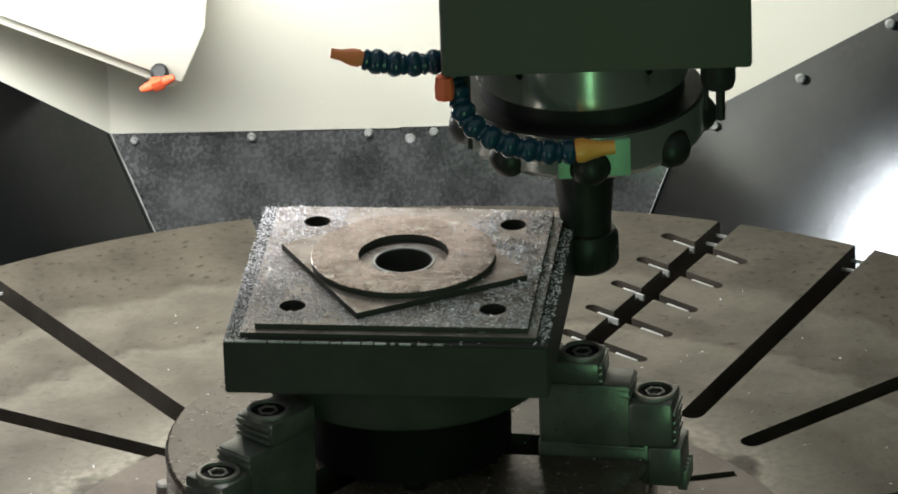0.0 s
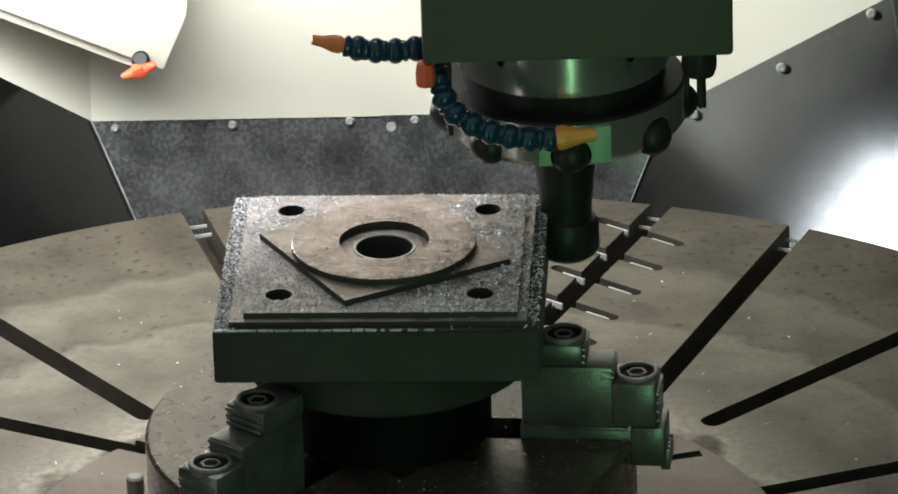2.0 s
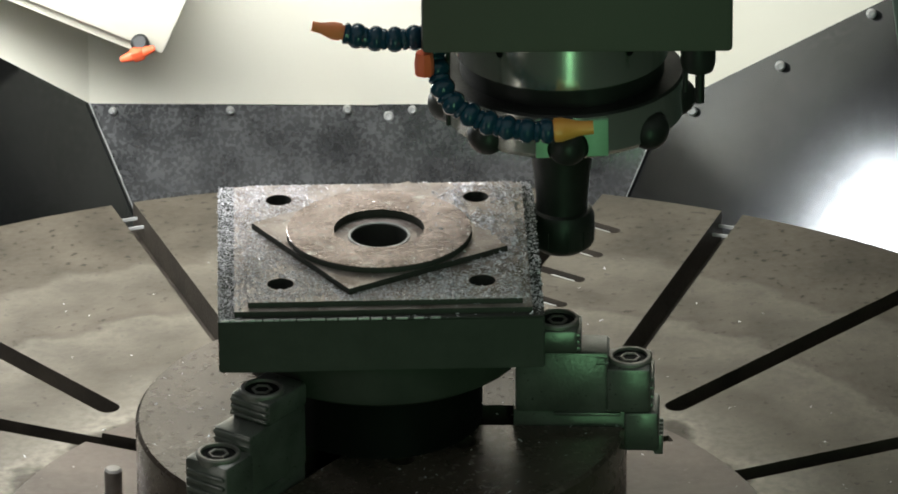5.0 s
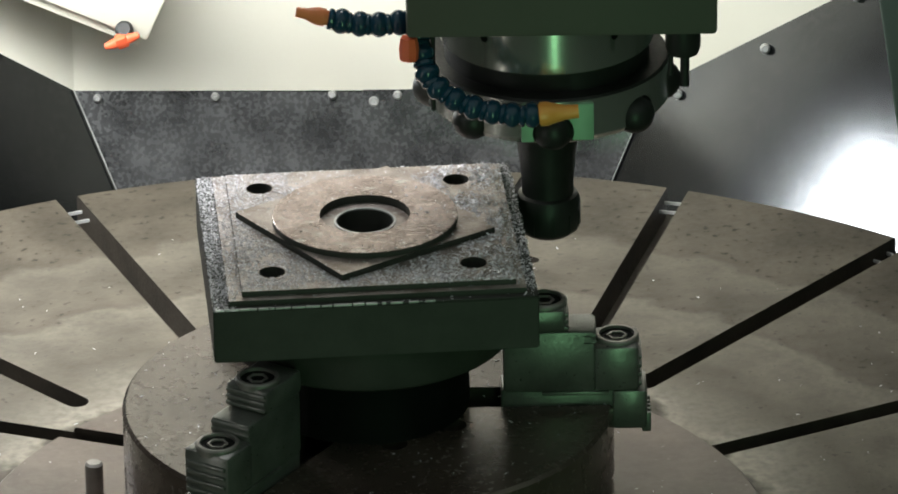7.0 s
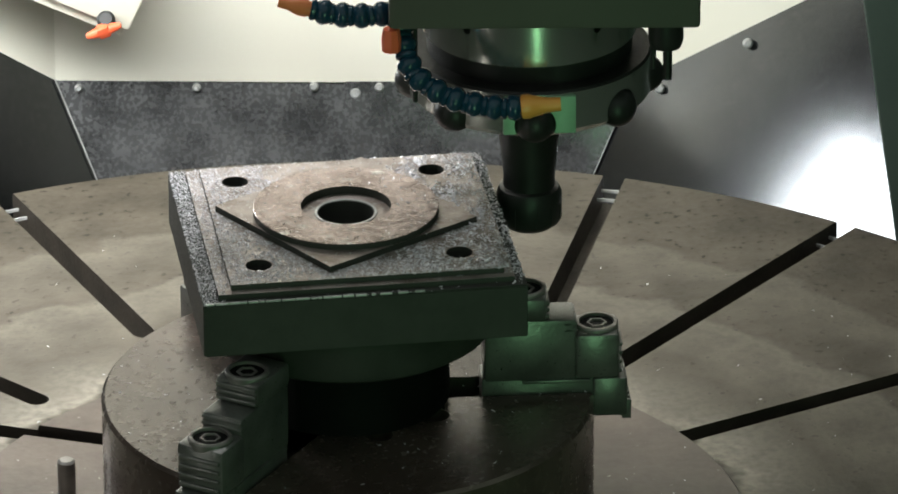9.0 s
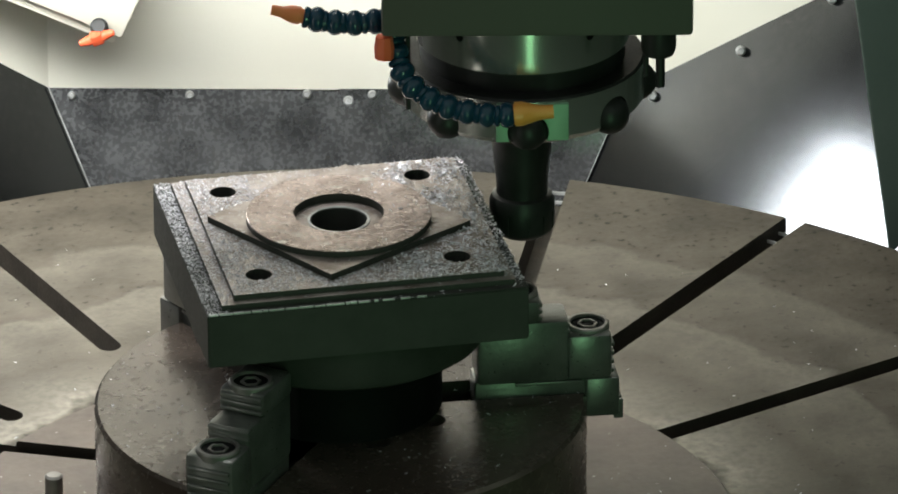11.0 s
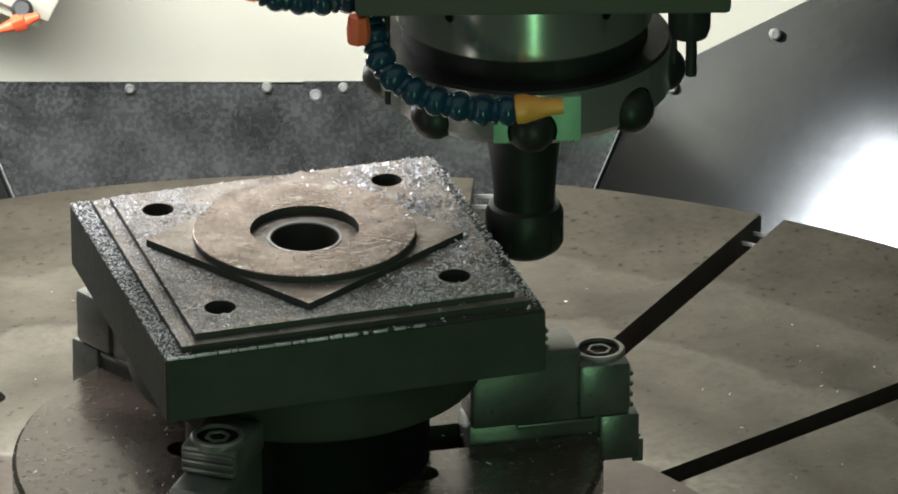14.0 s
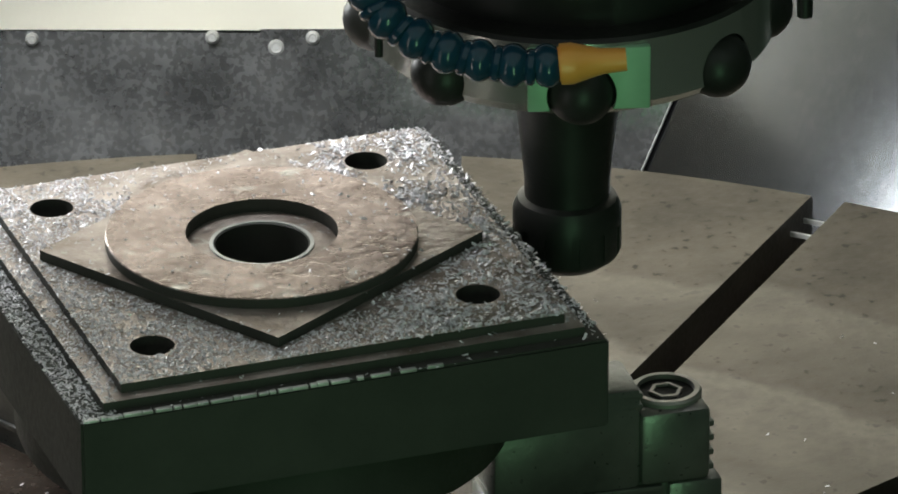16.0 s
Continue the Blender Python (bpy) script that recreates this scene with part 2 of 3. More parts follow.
valve = thing("lever_valve", "small coolant valve with an orange lever under the cream cover", "valve")
bm = bmesh.new()
lathe(bm, [(0, -0.012), (0.009, -0.012), (0.009, 0.004), (0.006, 0.006), (0.006, 0.012), (0, 0.012)], 24, pose(-0.2428, 0.8538, 0.0589, 60, 0, 0))
part("valve_body", bm, M_BLACK, valve)
bm = bmesh.new()
grip = pose(-0.2449, 0.8417, 0.053, 20, -20, 0)
box(bm, -0.006, -0.005, -0.0065, 0.006, 0.005, 0.0065, grip, 0.002)
for side in (-1, 1):
    lathe(bm, [(0, 0), (0.0048, 0), (0.0052, 0.008), (0.0030, 0.0175), (0, 0.0185)], 12, grip @ pose(0, 0, 0, 0, 90 * side, 0))
part("lever", bm, M_RED, valve, "orange plastic lever")


def wall_bolt(x, y, z, r=0.0045):
    t = thing("wall_bolt", "domed steel screw in the dirty sheet metal wall", "screw", "wall screws")
    bm = bmesh.new()
    lathe(bm, [(0, 0.004), (r * 0.35, 0.004), (r * 0.4, 0.0025), (r * 0.75, 0.0035), (r, 0.002), (r * 1.25, 0.0005), (r * 1.25, -0.004), (0, -0.004)], 20)
    part("screw_head", bm, M_SEAM, t)
    t.matrix_basis = pose(x, y, z, 70, 0, 0)
    return t


for x, z, r in ((-0.279, -0.0753, 0.0033), (-0.1615, -0.0753, 0.0035), (-0.0446, -0.0747, 0.0037), (-0.0033, -0.0820, 0.0048), (0.0205, -0.0756, 0.0037)):
    wall_bolt(x, 0.9945, z, r)
for x, y, z in ((-0.3273, 0.984, -0.0665), (0.3843, 0.937, -0.005), (0.5069, 0.883, 0.0816), (0.4715, 0.905, 0.064), (0.299, 0.973, -0.069)):
    wall_bolt(x, y, z, 0.0040)

# sliding door on the right, edge on
door = thing("door_1", "dark green painted machine door standing beside the table", "door", kind="structure")
bm = bmesh.new()
box(bm, 0.0, 0.0, -0.5, 0.5, 0.03, 0.75, pose(0.5067, 0.7085, -0.028, 0, -8.3, 0), 0.004)
part("door_leaf", bm, M_DOOR, door)

# unseen hall added behind and above the camera, its grey raised to bounce light
for name, q in (("floor", ((-5, -9, -1.2), (5, -9, -1.2), (5, 1.5, -1.2), (-5, 1.5, -1.2))),
                ("wall_hall_front", ((5, -9, -1.2), (-5, -9, -1.2), (-5, -9, 4), (5, -9, 4))),
                ("wall_hall_left", ((-5, -9, -1.2), (-5, 1.5, -1.2), (-5, 1.5, 4), (-5, -9, 4))),
                ("wall_hall_right", ((5, 1.5, -1.2), (5, -9, -1.2), (5, -9, 4), (5, 1.5, 4))),
                ("wall_hall_back", ((-5, 1.5, -1.2), (5, 1.5, -1.2), (5, 1.5, 4), (-5, 1.5, 4)))):
    slab(name, q, 0.1, M_HALL)

# ---- rotary table ----
TZ = -0.065
RT = 0.795
table = thing("rotary_table", "large round cast iron rotary table with slots", "machine table")
bm = bmesh.new()
lathe(bm, [(0, TZ - 0.12), (RT, TZ - 0.12), (RT, TZ - 0.002), (RT - 0.002, TZ), (0, TZ)], 180)
cut = bmesh.new()


SLOTS = []


def slot(angle, off, r0, r1=RT + 0.1, w=0.022):
    SLOTS.append((radians(angle), off))
    m = pose(0, 0, 0, 0, 0, angle)
    box(cut, r0, -off - w / 2, TZ - 0.030, r1, -off + w / 2, TZ + 0.02, m)
    lathe(cut, [(0, TZ - 0.030), (w / 2, TZ - 0.030), (w / 2, TZ + 0.02), (0, TZ + 0.02)], 20, m @ pose(r0, -off, 0))
    box(cut, r0 - 0.006, -off - w * 0.95, TZ - 0.052, r1 + 0.01, -off + w * 0.95, TZ - 0.0301, m)


# (angle, offset of the centre line, inner end)
for angle, off, r0 in ((15.5, -0.015, 0.335), (38.4, -0.012, 0.40), (62.9, 0.081, 0.40), (61.3, -0.084, 0.40),
                       (100.9, 0.003, 0.455), (122.5, 0.006, 0.395), (148.6, 0.110, 0.18), (148.2, -0.067, 0.40),
                       (195.5, 0.015, 0.36), (218.4, 0.012, 0.40), (241.3, 0.090, 0.40), (242.9, -0.075, 0.40),
                       (280.9, -0.005, 0.39), (302.5, -0.006, 0.395), (328.2, 0.082, 0.18), (328.6, -0.096, 0.40)):
    slot(angle, off, r0)
GROOVES = [pose(0, 0, 0, 0, 0, 90 * k) @ pose(0.176 + 0.0256 * i, 0.468 + 0.0517 * i, 0, 0, 0, -43) for k in range(4) for i in range(5)]
for m in GROOVES:
    box(cut, -0.047, -0.0060, TZ - 0.008, 0.047, 0.0060, TZ + 0.02, m)
    for e in (-0.047, 0.047):
        lathe(cut, [(0, TZ - 0.0081), (0.0060, TZ - 0.0081), (0.0060, TZ + 0.02), (0, TZ + 0.02)], 16, m @ pose(e, 0, 0))
top = carved(bm, cut, M_TABLE, "tabletop")
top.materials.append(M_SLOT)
# faces below the tabletop take the darker iron as painted slot shade
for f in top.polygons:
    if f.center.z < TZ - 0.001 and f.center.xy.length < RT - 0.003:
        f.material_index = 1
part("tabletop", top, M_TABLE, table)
bm = bmesh.new()
lathe(bm, [(0.20, TZ - 0.01), (0.352, TZ - 0.01), (0.352, TZ + 0.003), (0.350, TZ + 0.005), (0.20, TZ + 0.005), (0.20, TZ - 0.01)], 120)
cut = bmesh.new()
slot(148.6, 0.110, 0.18, 0.45)
slot(328.2, 0.082, 0.18, 0.45)
box(cut, -0.022, -0.006, TZ - 0.012, 0.022, 0.006, TZ + 0.02, pose(0.266, 0.179, 0, 0, 0, 11))
ring = carved(bm, cut, M_RING, "centre_ring")
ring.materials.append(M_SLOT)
# shade in the ring's cuts is painted with the darker iron
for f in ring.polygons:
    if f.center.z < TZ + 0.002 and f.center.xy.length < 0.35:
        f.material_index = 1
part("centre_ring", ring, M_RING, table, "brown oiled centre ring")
# bright slips laid in the grooves to stand for glints
bm = bmesh.new()
box(bm, -0.013, 0.0006, TZ - 0.010, 0.013, 0.0030, TZ - 0.004)
groove_glint = shape(bm, "groove_glint", M_SEAM)
for m in GROOVES:
    for e in (-0.028, 0.027):
        part("groove_glint", groove_glint, M_SEAM, table).matrix_basis = m @ pose(e, 0, 0)
# glints of the lit lower slot edges, shaped as thin bright bars
bm = bmesh.new()
box(bm, -0.0008, -0.0128, -0.0015, 0.0008, 0.0128, 0.0015)
bar = shape(bm, "slot_glint", M_SEAM)
for g, o in SLOTS[:16]:
    for r in (0.035, 0.014):
        part("slot_glint", bar, M_SEAM, table, "bright glint drawn as a bar across the slot").matrix_basis = pose(0, 0, 0, 0, 0, math.degrees(g)) @ pose(RT - r, -o, TZ - 0.012)
bm = bmesh.new()
lathe(bm, [(0, TZ), (0.008, TZ), (0.008, TZ + 0.036), (0.006, TZ + 0.038), (0, TZ + 0.038)], 20, pose(-0.222, 0.137, 0))
part("locating_pin", bm, M_BOLT, table)

# ---- three-jaw chuck ----
CZ = 0.076
chuck = thing("lathe_chuck", "round three-jaw chuck of brown oiled steel on the table", "chuck")
bm = bmesh.new()
lathe(bm, [(0, TZ + 0.005), (0.213, TZ + 0.005), (0.213, CZ - 0.003), (0.210, CZ), (0, CZ)], 128)
cut = bmesh.new()
lathe(cut, [(0, CZ - 0.07), (0.073, CZ - 0.07), (0.073, CZ + 0.05), (0, CZ + 0.05)], 64)
JAWS = ((-10.7, 0.0), (-133.5, 0.018), (109.0, 0.0))
for a, out in JAWS:
    box(cut, 0.05, -0.020, CZ - 0.03, 0.30, 0.020, CZ + 0.05, pose(0, 0, 0, 0, 0, a))
for a in (-47, -87, 73, 33, 193, 153):
    lathe(cut, [(0, CZ - 0.02), (0.012, CZ - 0.02), (0.012, CZ + 0.02), (0, CZ + 0.02)], 20, pose(0.090 * math.cos(radians(a)), 0.090 * math.sin(radians(a)), 0))
body = carved(bm, cut, M_CHUCK, "chuck_body")
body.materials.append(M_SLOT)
# bore, jaw ways and holes coloured dark to stand for their shade
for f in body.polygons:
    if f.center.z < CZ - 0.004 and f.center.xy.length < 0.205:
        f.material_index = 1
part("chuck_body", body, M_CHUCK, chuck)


def cap_screw(r):
    bm = bmesh.new()
    lathe(bm, [(r * 0.40, 0.0004), (r * 0.42, 0.0022), (r * 0.54, 0.0022), (r * 0.56, 0.0004), (r * 0.40, 0.0004)], 6)
    lathe(bm, [(r * 0.90, 0.0004), (r * 0.92, 0.0034), (r * 1.08, 0.0034), (r * 1.15, 0.0020), (r * 1.15, -0.004), (r * 0.90, -0.004), (r * 0.90, 0.0004)], 32)
    return bm


def piece(name, x0, y0, z0, x1, y1, z1, bevel):
    bm = bmesh.new()
    box(bm, x0, y0, z0, x1, y1, z1, None, bevel)
    return shape(bm, name, M_JAW)


LOW = piece("jaw", 0.115, -0.0165, CZ - 0.025, 0.213, 0.0165, 0.0905, 0.002)
FOOT = piece("jaw_foot", 0.211, -0.0215, 0.053, 0.241, 0.0215, 0.0900, 0.003)
MID = piece("lower_step", 0.1955, -0.0225, 0.0900, 0.234, 0.0225, 0.132, 0.004)
THIRD = piece("middle_step", 0.117, -0.0195, 0.0885, 0.1965, 0.0195, 0.146, 0.003)
HIGH = piece("upper_step", 0.117, -0.0215, 0.1455, 0.171, 0.0215, 0.167, 0.004)
KEY = piece("jaw_key", 0.150, -0.0205, 0.0860, 0.208, 0.0205, 0.0890, 0.0006)
RIB = piece("rib", -0.010, -0.0195, -0.0020, 0.0025, 0.0195, 0.0020, 0.0014)
TOOTH = piece("tooth", -0.004, -0.002, -0.009, 0.004, 0.002, 0.009, 0.0008)
for a, out in JAWS:
    jaw = part("jaw", LOW, M_JAW, chuck, "dark stepped chuck jaw")
    jaw.matrix_basis = pose(0, 0, 0, 0, 0, a) @ pose(out, 0, 0)
    part("jaw_foot", FOOT, M_JAW, jaw)
    part("jaw_key", KEY, M_BOLT, jaw, "bright key under the jaw")
    part("lower_step", MID, M_JAW, jaw)
    part("middle_step", THIRD, M_JAW, jaw)
    part("upper_step", HIGH, M_JAW, jaw)
    for i in range(4):
        part("rib", RIB, M_JAW, jaw).matrix_basis = pose(0.2340, 0, 0.096 + 0.0083 * i)
    for i in range(2):
        part("rib", RIB, M_JAW, jaw).matrix_basis = pose(0.1950, 0, 0.1355 + 0.0062 * i)
    for i in range(3):
        part("rib", RIB, M_JAW, jaw).matrix_basis = pose(0.1710, 0, 0.1495 + 0.0062 * i)
    for i in range(5):
        part("tooth", TOOTH, M_JAW, jaw).matrix_basis = pose(0.2405, -0.016 + 0.008 * i, 0.058)
    for r, z in ((0.153, 0.167), (0.2155, 0.132)):
        part("cap_screw", cap_screw(0.0165), M_BOLT, jaw, "worn socket head screw").matrix_basis = pose(r, 0, z)
        # black disc: the shade in the recess is put into its colour
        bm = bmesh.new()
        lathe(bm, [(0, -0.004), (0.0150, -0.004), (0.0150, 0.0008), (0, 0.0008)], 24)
        part("screw_recess", bm, M_HOLE, jaw, "screw recess drawn shade-black").matrix_basis = pose(r, 0, z)

# ---- workpiece ----
PT, PL, PB = 0.242, 0.232, 0.184
BASE, TIER, STEP = (-0.1385, -0.1375, 0.1365, 0.1355), (-0.1245, -0.1290, 0.1265, 0.1250), (-0.1130, -0.1215, 0.1185, 0.1165)
MIDZ = 0.237
plate = thing("workpiece", "square milled steel plate with raised diamond, disc and bore", "workpiece")
turn = pose(0, 0, 0, 0, 0, -6.65)


def rect(x0, y0, x1, y1):
    return [(x0, y0), (x1, y0), (x1, y1), (x0, y1)]


def inside(x, y, r):
    return r[0] < x < r[2] and r[1] < y < r[3]


def with_holes(name, bm, mat, label, holes, z0, z1):
    cut = bmesh.new()
    for x, y, r in holes:
        lathe(cut, [(0, z0), (r, z0), (r, z1), (0, z1)], 48, pose(x, y, 0))
    me = carved(bm, cut, mat, name)
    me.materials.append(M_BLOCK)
    # upright faces get the dark copy, so their shade is painted by facing
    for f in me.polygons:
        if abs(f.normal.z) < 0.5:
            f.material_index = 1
    ob = part(name, me, mat, plate, label)
    ob.matrix_basis = turn
    return ob


CORNER = [(x * 0.0855, y * 0.0855, 0.0112) for x in (-1, 1) for y in (-1, 1)]
bm = bmesh.new()
prism(bm, rect(*BASE), PB, PL)
bmesh.ops.bevel(bm, geom=[e for e in bm.edges], offset=0.0012, segments=2, affect="EDGES")
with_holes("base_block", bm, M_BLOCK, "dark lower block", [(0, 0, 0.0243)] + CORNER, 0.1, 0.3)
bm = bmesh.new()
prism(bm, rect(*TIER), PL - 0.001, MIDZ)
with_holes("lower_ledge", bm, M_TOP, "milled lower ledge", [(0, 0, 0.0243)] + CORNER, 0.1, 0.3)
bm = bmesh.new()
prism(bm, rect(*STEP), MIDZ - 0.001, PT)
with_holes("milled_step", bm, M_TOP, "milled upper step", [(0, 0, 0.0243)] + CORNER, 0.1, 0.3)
bm = bmesh.new()
prism(bm, [(0.1125 * math.cos(radians(90 * k - 14.2)), 0.1125 * math.sin(radians(90 * k - 14.2))) for k in range(4)], PT - 0.001, PT + 0.0055)
with_holes("raised_diamond", bm, M_TOP, "raised diamond boss", [(0, 0, 0.0388)], 0.1, 0.3)
bm = bmesh.new()
lathe(bm, [(0, PT + 0.005), (0.0793, PT + 0.005), (0.0793, PT + 0.0105), (0.0788, PT + 0.011), (0, PT + 0.011)], 120)
with_holes("raised_disc", bm, M_DISC, "raised round disc", [(0, 0, 0.0388)], 0.1, 0.3)
bm = bmesh.new()
lathe(bm, [(0.0243, 0.140), (0.116, 0.140), (0.126, 0.146), (0.128, 0.152), (0.128, PB), (0.0243, PB), (0.0243, 0.140)], 96)
part("hub", bm, M_BLOCK, plate, "dark round hub").matrix_basis = turn
# neck coloured black for the deep shade under the plate
bm = bmesh.new()
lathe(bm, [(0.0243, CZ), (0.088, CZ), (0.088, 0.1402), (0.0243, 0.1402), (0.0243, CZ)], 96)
part("hub_neck", bm, M_HOLE, plate, "hub neck blackened as shade").matrix_basis = turn
bm = bmesh.new()
lathe(bm, [(0.0238, PB), (0.0238, PT + 0.0038), (0.0246, PT + 0.0043), (0.0262, PT + 0.0043), (0.0262, PT - 0.002)], 96)
part("bore_liner", bm, M_BLOCK, plate, "dark bore with a chamfered edge").matrix_basis = turn
bm = bmesh.new()
lathe(bm, [(0.0261, PT - 0.002), (0.0261, PT + 0.0038), (0.0384, PT + 0.0038), (0.0384, PT - 0.002)], 96)
part("bore_shelf", bm, M_TOP, plate, "turned shelf round the bore").matrix_basis = turn
bm = bmesh.new()
lathe(bm, [(0.0241, PT + 0.0030), (0.0247, PT + 0.0047), (0.0266, PT + 0.0047), (0.0268, PT + 0.0030)], 96)
part("bore_edge", bm, M_SEAM, plate, "bright chamfered edge of the bore").matrix_basis = turn
# highlight along the front edge of the block, put in as bright slivers
rng = random.Random(9)
bm = bmesh.new()
x = BASE[0] + 0.002
while x < 0.045:
    w = rng.uniform(0.003, 0.012)
    box(bm, x, BASE[1] + 0.0002, PL - 0.0006, x + w, BASE[1] + rng.uniform(0.0022, 0.0034), PL + rng.uniform(0.0008, 0.0014), None, 0.0002)
    x += w + (rng.uniform(0, 0.0015) if x < -0.02 else rng.uniform(0.001, 0.006))
part("edge_glint", bm, M_SEAM, plate, "bright glint drawn along the edge", "stuff").matrix_basis = turn
# floors of the four corner holes, their shade put in as black
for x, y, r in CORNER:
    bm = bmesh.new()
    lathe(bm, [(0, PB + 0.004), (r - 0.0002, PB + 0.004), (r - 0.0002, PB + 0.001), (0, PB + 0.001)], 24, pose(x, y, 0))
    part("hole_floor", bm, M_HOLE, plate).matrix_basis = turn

# chips strewn over the plate
verts, faces = [], []
rng = random.Random(5)


def chip(x, y, z, s):
    a, b, c = rng.uniform(0, 6.28), rng.uniform(-0.9, 0.9), rng.uniform(-0.9, 0.9)
    q = Euler((b, c, a)).to_matrix()
    l, w, t = s * rng.uniform(0.8, 2.2), s * rng.uniform(0.4, 0.9), s * 0.25
    i = len(verts)
    for p in ((-l, -w, 0), (l, -w * 0.5, t), (l * 0.7, w, 0), (-l * 0.8, w * 0.8, -t), (0, 0, w * 0.8)):
        v = q @ Vector(p)
        verts.append((x + v.x, y + v.y, max(z + v.z, z - s * 0.2) + s * 0.25))
    faces.extend([(i, i + 1, i + 4), (i + 1, i + 2, i + 4), (i + 2, i + 3, i + 4), (i + 3, i, i + 4), (i + 3, i + 2, i + 1, i)])


ca, sa = math.cos(radians(14.2)), math.sin(radians(14.2))
n = 0
while n < 16000:
    x, y = rng.uniform(BASE[0], BASE[2]), rng.uniform(BASE[1], BASE[3])
    u, w = x * ca - y * sa, x * sa + y * ca
    if any(math.hypot(x - hx, y - hy) < hr + 0.001 for hx, hy, hr in CORNER):
        continue
    r = math.hypot(x, y)
    patch = noise.noise((x * 28, y * 28, 0))
    right = x > 0.035 + 0.02 * patch
    if abs(u) + abs(w) < 0.1145 or r < 0.081:
        if rng.random() > 0.020 or r < 0.040:
            continue
        z = PT + 0.011 if r < 0.079 else PT + 0.0055
    elif inside(x, y, STEP):
        if patch + rng.random() * 0.9 < (0.45 if right else 0.20) - (0.35 if x < -0.05 or y < -0.085 else 0):
            continue
        if y > 0.085 and abs(x) < 0.06 and rng.random() > 0.25:
            continue
        z = PT
    else:
        z = MIDZ if inside(x, y, TIER) else PL
        if x > TIER[0] and y > TIER[1] and z == PL and rng.random() > 0.5:
            continue
        if y < STEP[1] and x > -0.118 and rng.random() > 0.04:
            continue
        if z == MIDZ and rng.random() > (0.8 if x < STEP[0] else 0.4):
            continue
    size = rng.uniform(0.0007, 0.0016) if right and rng.random() < 0.35 else rng.uniform(0.0004, 0.0009)
    chip(x, y, z, size)
    n += 1
me = bpy.data.meshes.new("swarf")
me.from_pydata(verts, [], faces)
me.materials.append(M_CHIP)
part("swarf", me, M_CHIP, plate, "bright steel chips", "stuff").matrix_basis = turn

for owner, r0, r1, z, count in ((chuck, 0.10, 0.208, CZ, 140), (table, 0.22, 0.345, TZ + 0.005, 120), (table, 0.36, 0.70, TZ, 240)):
    verts, faces = [], []
    for k in range(count):
        a, r = rng.uniform(0, 2 * math.pi), rng.uniform(r0, r1)
        if owner is table and any(abs(r * math.sin(a - g) + o) < 0.02 and math.cos(a - g) > 0 for g, o in SLOTS):
            continue
        chip(r * math.cos(a), r * math.sin(a), z, rng.uniform(0.0006, 0.0012))
    me = bpy.data.meshes.new("swarf")
    me.from_pydata(verts, [], faces)
    me.materials.append(M_CHIP)
    part("swarf", me, M_CHIP, owner, "loose steel chips", "stuff")

# ---- spindle ----
SX, SY = 0.158, 0.10
head = thing("spindle_head", "dark green spindle head with a ground steel nose", "spindle")
bm = bmesh.new()
box(bm, 0.0378, -0.02, 0.4235, 0.3005, 0.34, 1.15, None, 0.004)
part("housing", bm, M_HEAD, head)
at = pose(SX, SY, 0)
bm = bmesh.new()
lathe(bm, [(0, 0.374), (0.089, 0.374), (0.092, 0.377), (0.092, 0.425), (0, 0.425)], 96, at)
part("nose_ring", bm, M_NOSE, head, "ground steel ring")
# recess under the ring, its shade put in as a black band
bm = bmesh.new()
lathe(bm, [(0, 0.352), (0.0885, 0.352), (0.0885, 0.376), (0, 0.376)], 96, at)
# small screw holes, put on as discs in the shade colour
for a in (-126, -52, 0, 180):
    hb = bmesh.new()
    lathe(hb, [(0, 0.089), (0.0035, 0.089), (0.0035, 0.0925), (0, 0.0925)], 16, at @ pose(0, 0, 0.404, 0, 90, a))
    part("set_screw_hole", hb, M_HOLE, head)
part("nose_groove", bm, M_BLACK, head, "black groove")
bm = bmesh.new()
lathe(bm, [(0, 0.316), (0.098, 0.316), (0.1055, 0.323), (0.1055, 0.357), (0.1035, 0.359), (0.083, 0.359), (0, 0.359)], 128, at)
cut = bmesh.new()
PLUGS = (-131, -88, -42, 3, 48, 93, 138, 183)
for a in PLUGS:
    lathe(cut, [(0, 0.086), (0.0175, 0.086), (0.0175, 0.13), (0, 0.13)], 32, at @ pose(0, 0, 0.329, 0, 90, a))
fl = carved(bm, cut, M_NOSE, "flange")
fl.materials.append(M_BLACK)
# upward faces coloured black for the shadow on the flange
for f in fl.polygons:
    if f.normal.z > 0.3:
        f.material_index = 1
part("flange", fl, M_NOSE, head, "steel flange with round ports")
for a in PLUGS:
    bm = bmesh.new()
    lathe(bm, [(0, 0.1165), (0.006, 0.1155), (0.011, 0.1125), (0.015, 0.108), (0.0172, 0.102), (0.0172, 0.080), (0, 0.080)], 32, at @ pose(0, 0, 0.329, 0, 90, a))
    part("port_plug", bm, M_BLACK, head, "black round plug")
# flat plate whose green is painted reflection
bm = bmesh.new()
box(bm, 0.1010, -0.031, 0.321, 0.1060, 0.031, 0.355, at @ pose(0, 0, 0, 0, 0, -86), 0.001)
cut = bmesh.new()
lathe(cut, [(0, 0.086), (0.0178, 0.086), (0.0178, 0.13), (0, 0.13)], 32, at @ pose(0, 0, 0.329, 0, 90, -88))
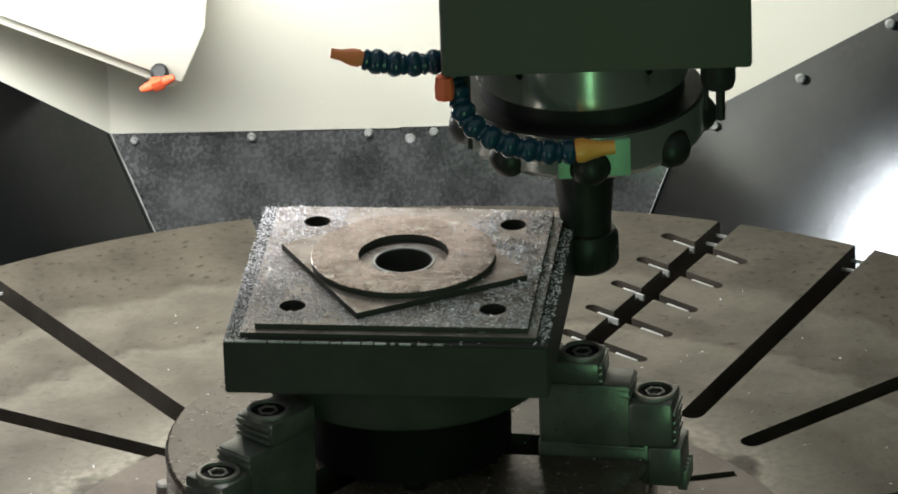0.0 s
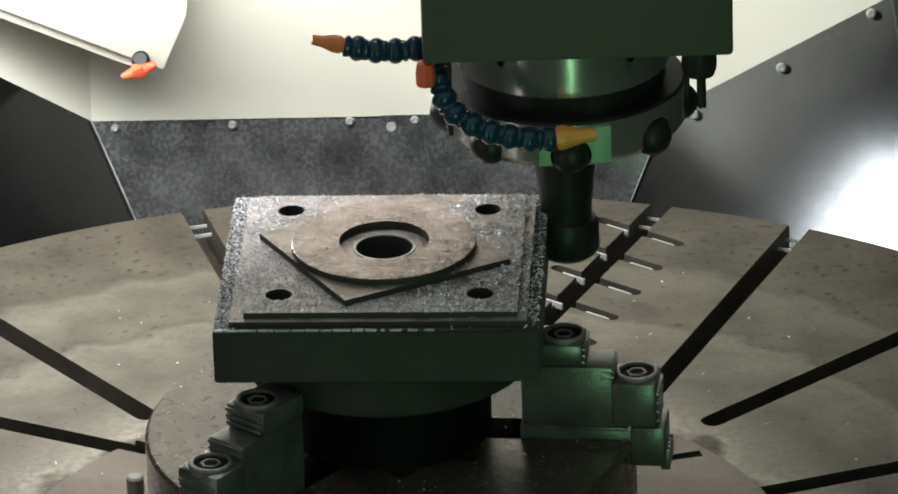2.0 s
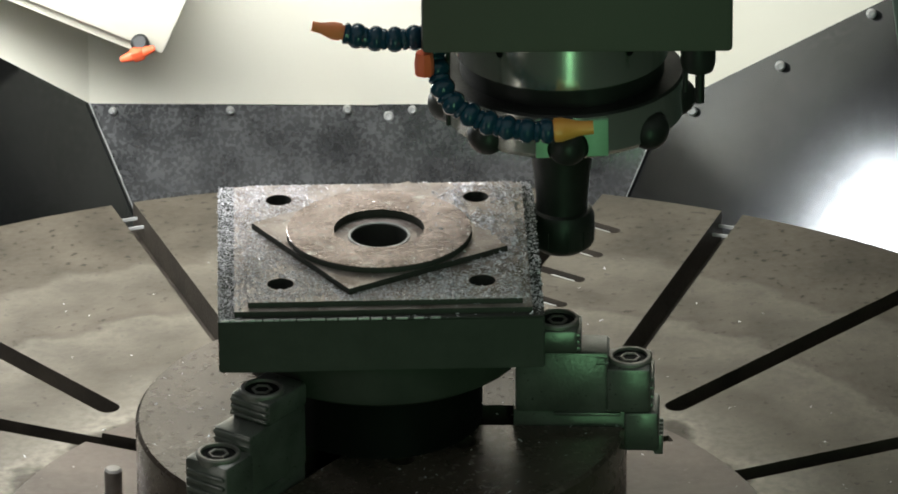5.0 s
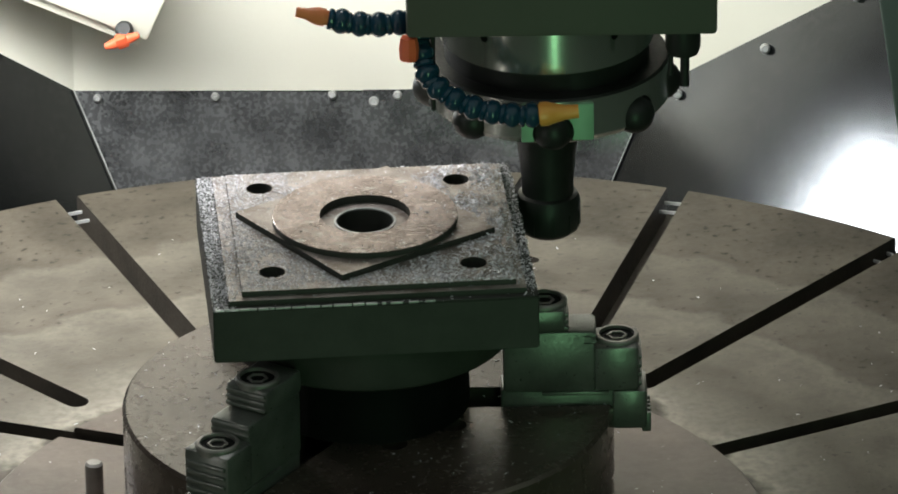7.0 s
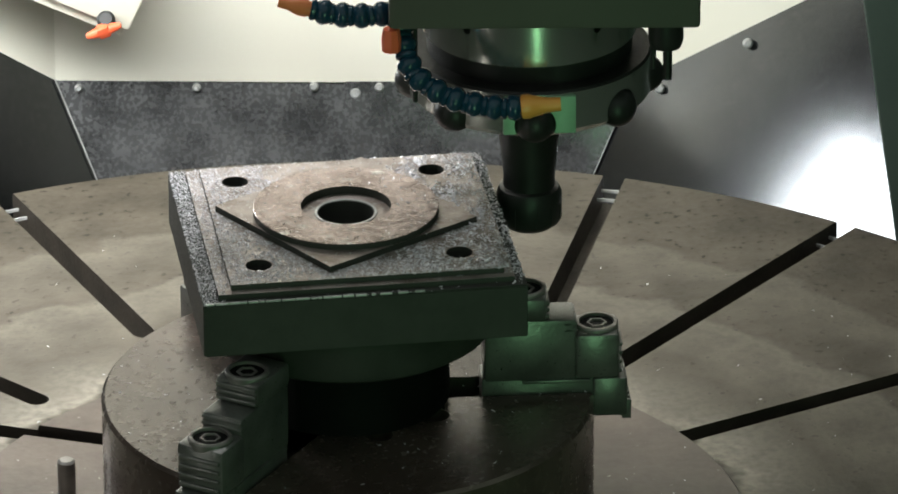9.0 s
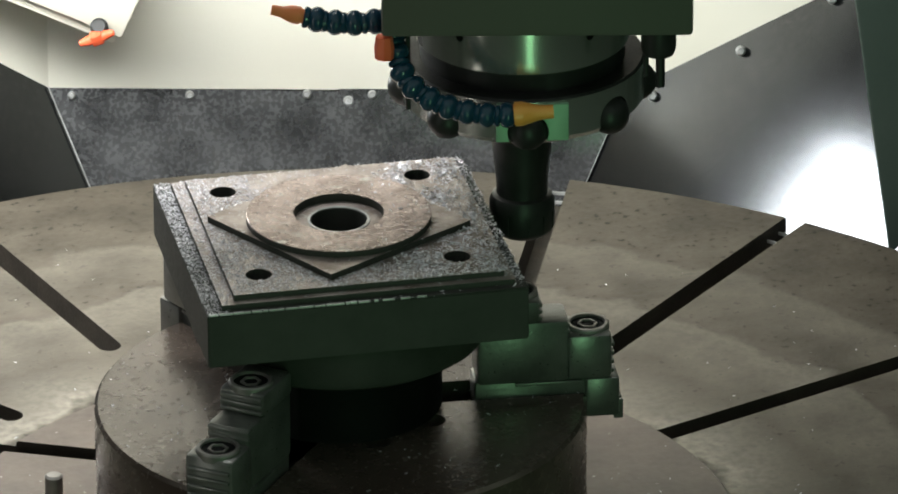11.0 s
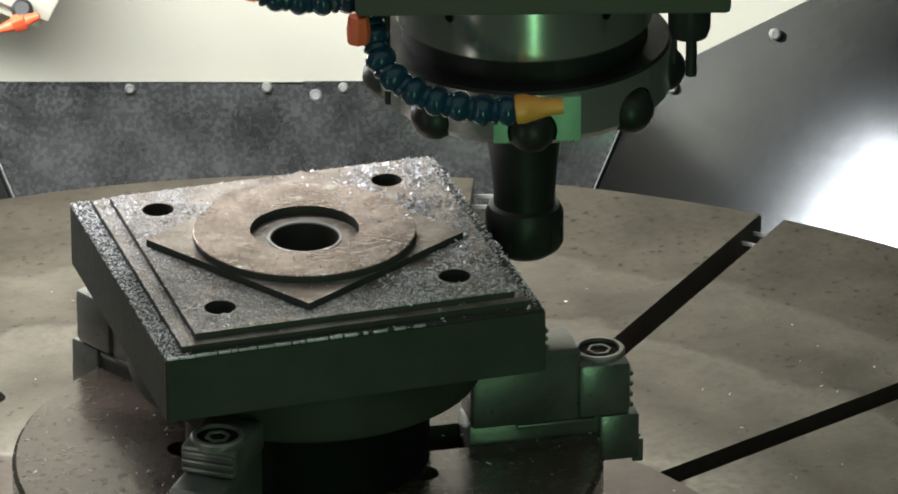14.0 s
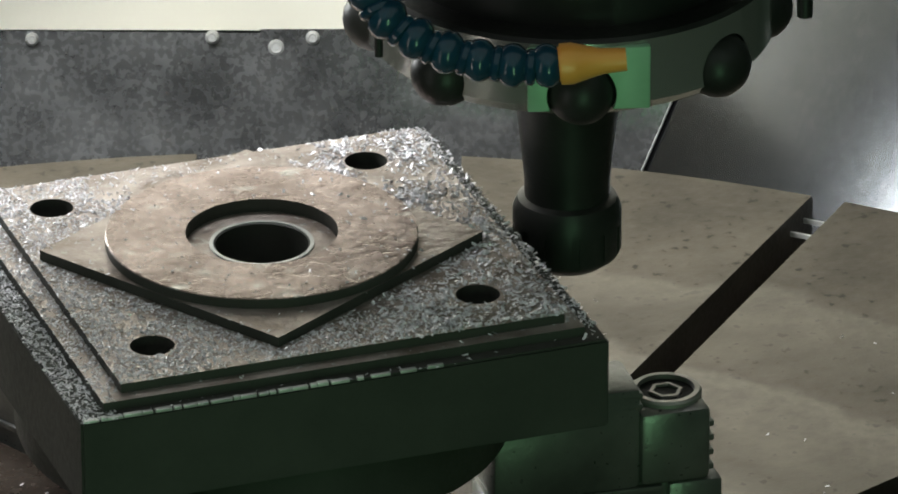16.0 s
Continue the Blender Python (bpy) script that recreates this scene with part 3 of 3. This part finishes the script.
part("label_plate", carved(bm, cut, M_GREEN, "label_plate"), M_GREEN, head, "pale green flat plate")
bm = bmesh.new()
lathe(bm, [(0, 0.0), (0.013, 0.0), (0.015, 0.006), (0.015, 0.03), (0, 0.03)], 24, pose(0.272, 0.0, 0.400))
part("fitting", bm, M_BLACK, head)
for x, z, r in ((0.262, 0.375, 0.0022), (0.274, 0.365, 0.004), (0.060, 0.345, 0.0022)):
    bm = bmesh.new()
    lathe(bm, [(0, z), (r, z), (r, 0.425), (0, 0.425)], 16, pose(x, 0.01, 0))
    part("coolant_tube", bm, M_BLACK, head)

holder = thing("tool_holder", "black collet tool holder with knurled nut in the spindle", "tool holder")
bm = bmesh.new()
lathe(bm, [(0, 0.318), (0.033, 0.318), (0.033, 0.309), (0.0275, 0.307), (0.0265, 0.275), (0.0225, 0.236), (0.0225, 0.226), (0, 0.226)], 64, at)
part("holder_body", bm, M_BLACK, holder)
bm = bmesh.new()
lathe(bm, [(0, 0.186), (0.013, 0.186), (0.020, 0.188), (0.0265, 0.193), (0.0285, 0.197), (0.0285, 0.219), (0.026, 0.225), (0.022, 0.227), (0, 0.227)], 64, at)
cut = bmesh.new()
for k in range(12):
    box(cut, 0.0272, -0.002, 0.18, 0.04, 0.002, 0.212, at @ pose(0, 0, 0, 0, 0, 30 * k + 8))
part("collet_nut", carved(bm, cut, M_BLACK, "collet_nut"), M_BLACK, holder)


# ---- jointed coolant hoses ----
def hose(points, tip_colour, label, tip, fat):
    t = thing("coolant_hose", label, "hose", "coolant hoses")
    pts = [Vector(p) for p in points]
    fine = []
    for i in range(len(pts) - 1):
        p0, p1, p2, p3 = pts[max(i - 1, 0)], pts[i], pts[i + 1], pts[min(i + 2, len(pts) - 1)]
        for k in range(20):
            u = k / 20
            fine.append(0.5 * (2 * p1 + (p2 - p0) * u + (2 * p0 - 5 * p1 + 4 * p2 - p3) * u * u + (3 * p1 - p0 - 3 * p2 + p3) * u ** 3))
    fine.append(pts[-1])
    bm = bmesh.new()
    lathe(bm, [(0.005, -0.0085), (0.0078, -0.0085), (0.0100, -0.0065), (0.0112, -0.0030), (0.0110, 0.0), (0.0092, 0.0030), (0.0080, 0.0042), (0.0092, 0.0056), (0.0094, 0.0082), (0.0080, 0.0095), (0.005, 0.0095)], 24)
    seg = shape(bm, "segment", M_BLUE)
    run, last = 0.0, fine[0]
    gap = 0.0168
    for a, b in zip(fine, fine[1:]):
        run += (b - a).length
        if run >= gap and (b - fine[-1]).length > 0.006:
            run -= gap
            o = part("segment", seg, M_BLUE, t)
            o.matrix_basis = Matrix.Translation(b) @ (b - a).to_track_quat("Z", "Y").to_matrix().to_4x4()
    bm = bmesh.new()
    lathe(bm, [(0.003, -0.012), (0.0085, -0.012), (0.0088, -0.003), (0.0104, -0.003), (0.0106, 0.003), (0.0094, 0.007), (0.0066, tip * 0.6), (0.0058, tip), (0.003, tip), (0.003, -0.012)], 24)
    bmesh.ops.scale(bm, vec=(fat, fat, 1), verts=bm.verts)
    o = part("nozzle", bm, tip_colour, t, "orange plastic nozzle")
    o.matrix_basis = Matrix.Translation(fine[-1]) @ (fine[-1] - fine[-4]).to_track_quat("Z", "Y").to_matrix().to_4x4()
    return t


hose([(0.075, 0.04, 0.432), (0.037, 0.02, 0.423), (0.0, 0.02, 0.421), (-0.034, 0.02, 0.428)], M_TIP, "blue jointed plastic coolant hose with red-orange nozzle", 0.022, 0.74)
hose([(0.046, 0.02, 0.425), (0.050, 0.0, 0.405), (0.058, -0.014, 0.384), (0.076, -0.022, 0.370), (0.10, -0.027, 0.361), (0.130, -0.031, 0.357), (0.153, -0.031, 0.358)],
     M_ORANGE, "blue jointed plastic coolant hose with yellow-orange nozzle", 0.030, 1.0)
conn = thing("hose_connector", "red-orange plastic hose connector under the spindle head", "connector")
bm = bmesh.new()
lathe(bm, [(0, -0.010), (0.008, -0.010), (0.0085, 0.0), (0.007, 0.010), (0, 0.010)], 8, pose(0.040, -0.012, 0.412))
part("connector_body", bm, M_RED, conn)

# ---- moving things ----
SPIN = [(0, 0.00), (0.5, 0.84), (1, 1.86), (1.5, 2.75), (2, 3.62), (2.5, 4.43), (3, 5.23), (5.5, 9.11), (6, 9.85), (6.5, 10.62),
        (7, 11.39), (7.5, 12.17), (8, 12.95), (8.5, 13.81), (11, 18.19), (11.5, 19.00), (12, 19.74), (12.5, 20.46), (13, 20.97),
        (13.5, 21.70), (14, 22.83), (14.5, 23.73), (15, 24.31), (15.5, 24.84), (16, 25.52)]


def motions():
    for ob in (table, chuck, plate):
        walk(ob, [(t, pose(0, 0, 0, 0, 0, a)) for t, a in SPIN])


motions()
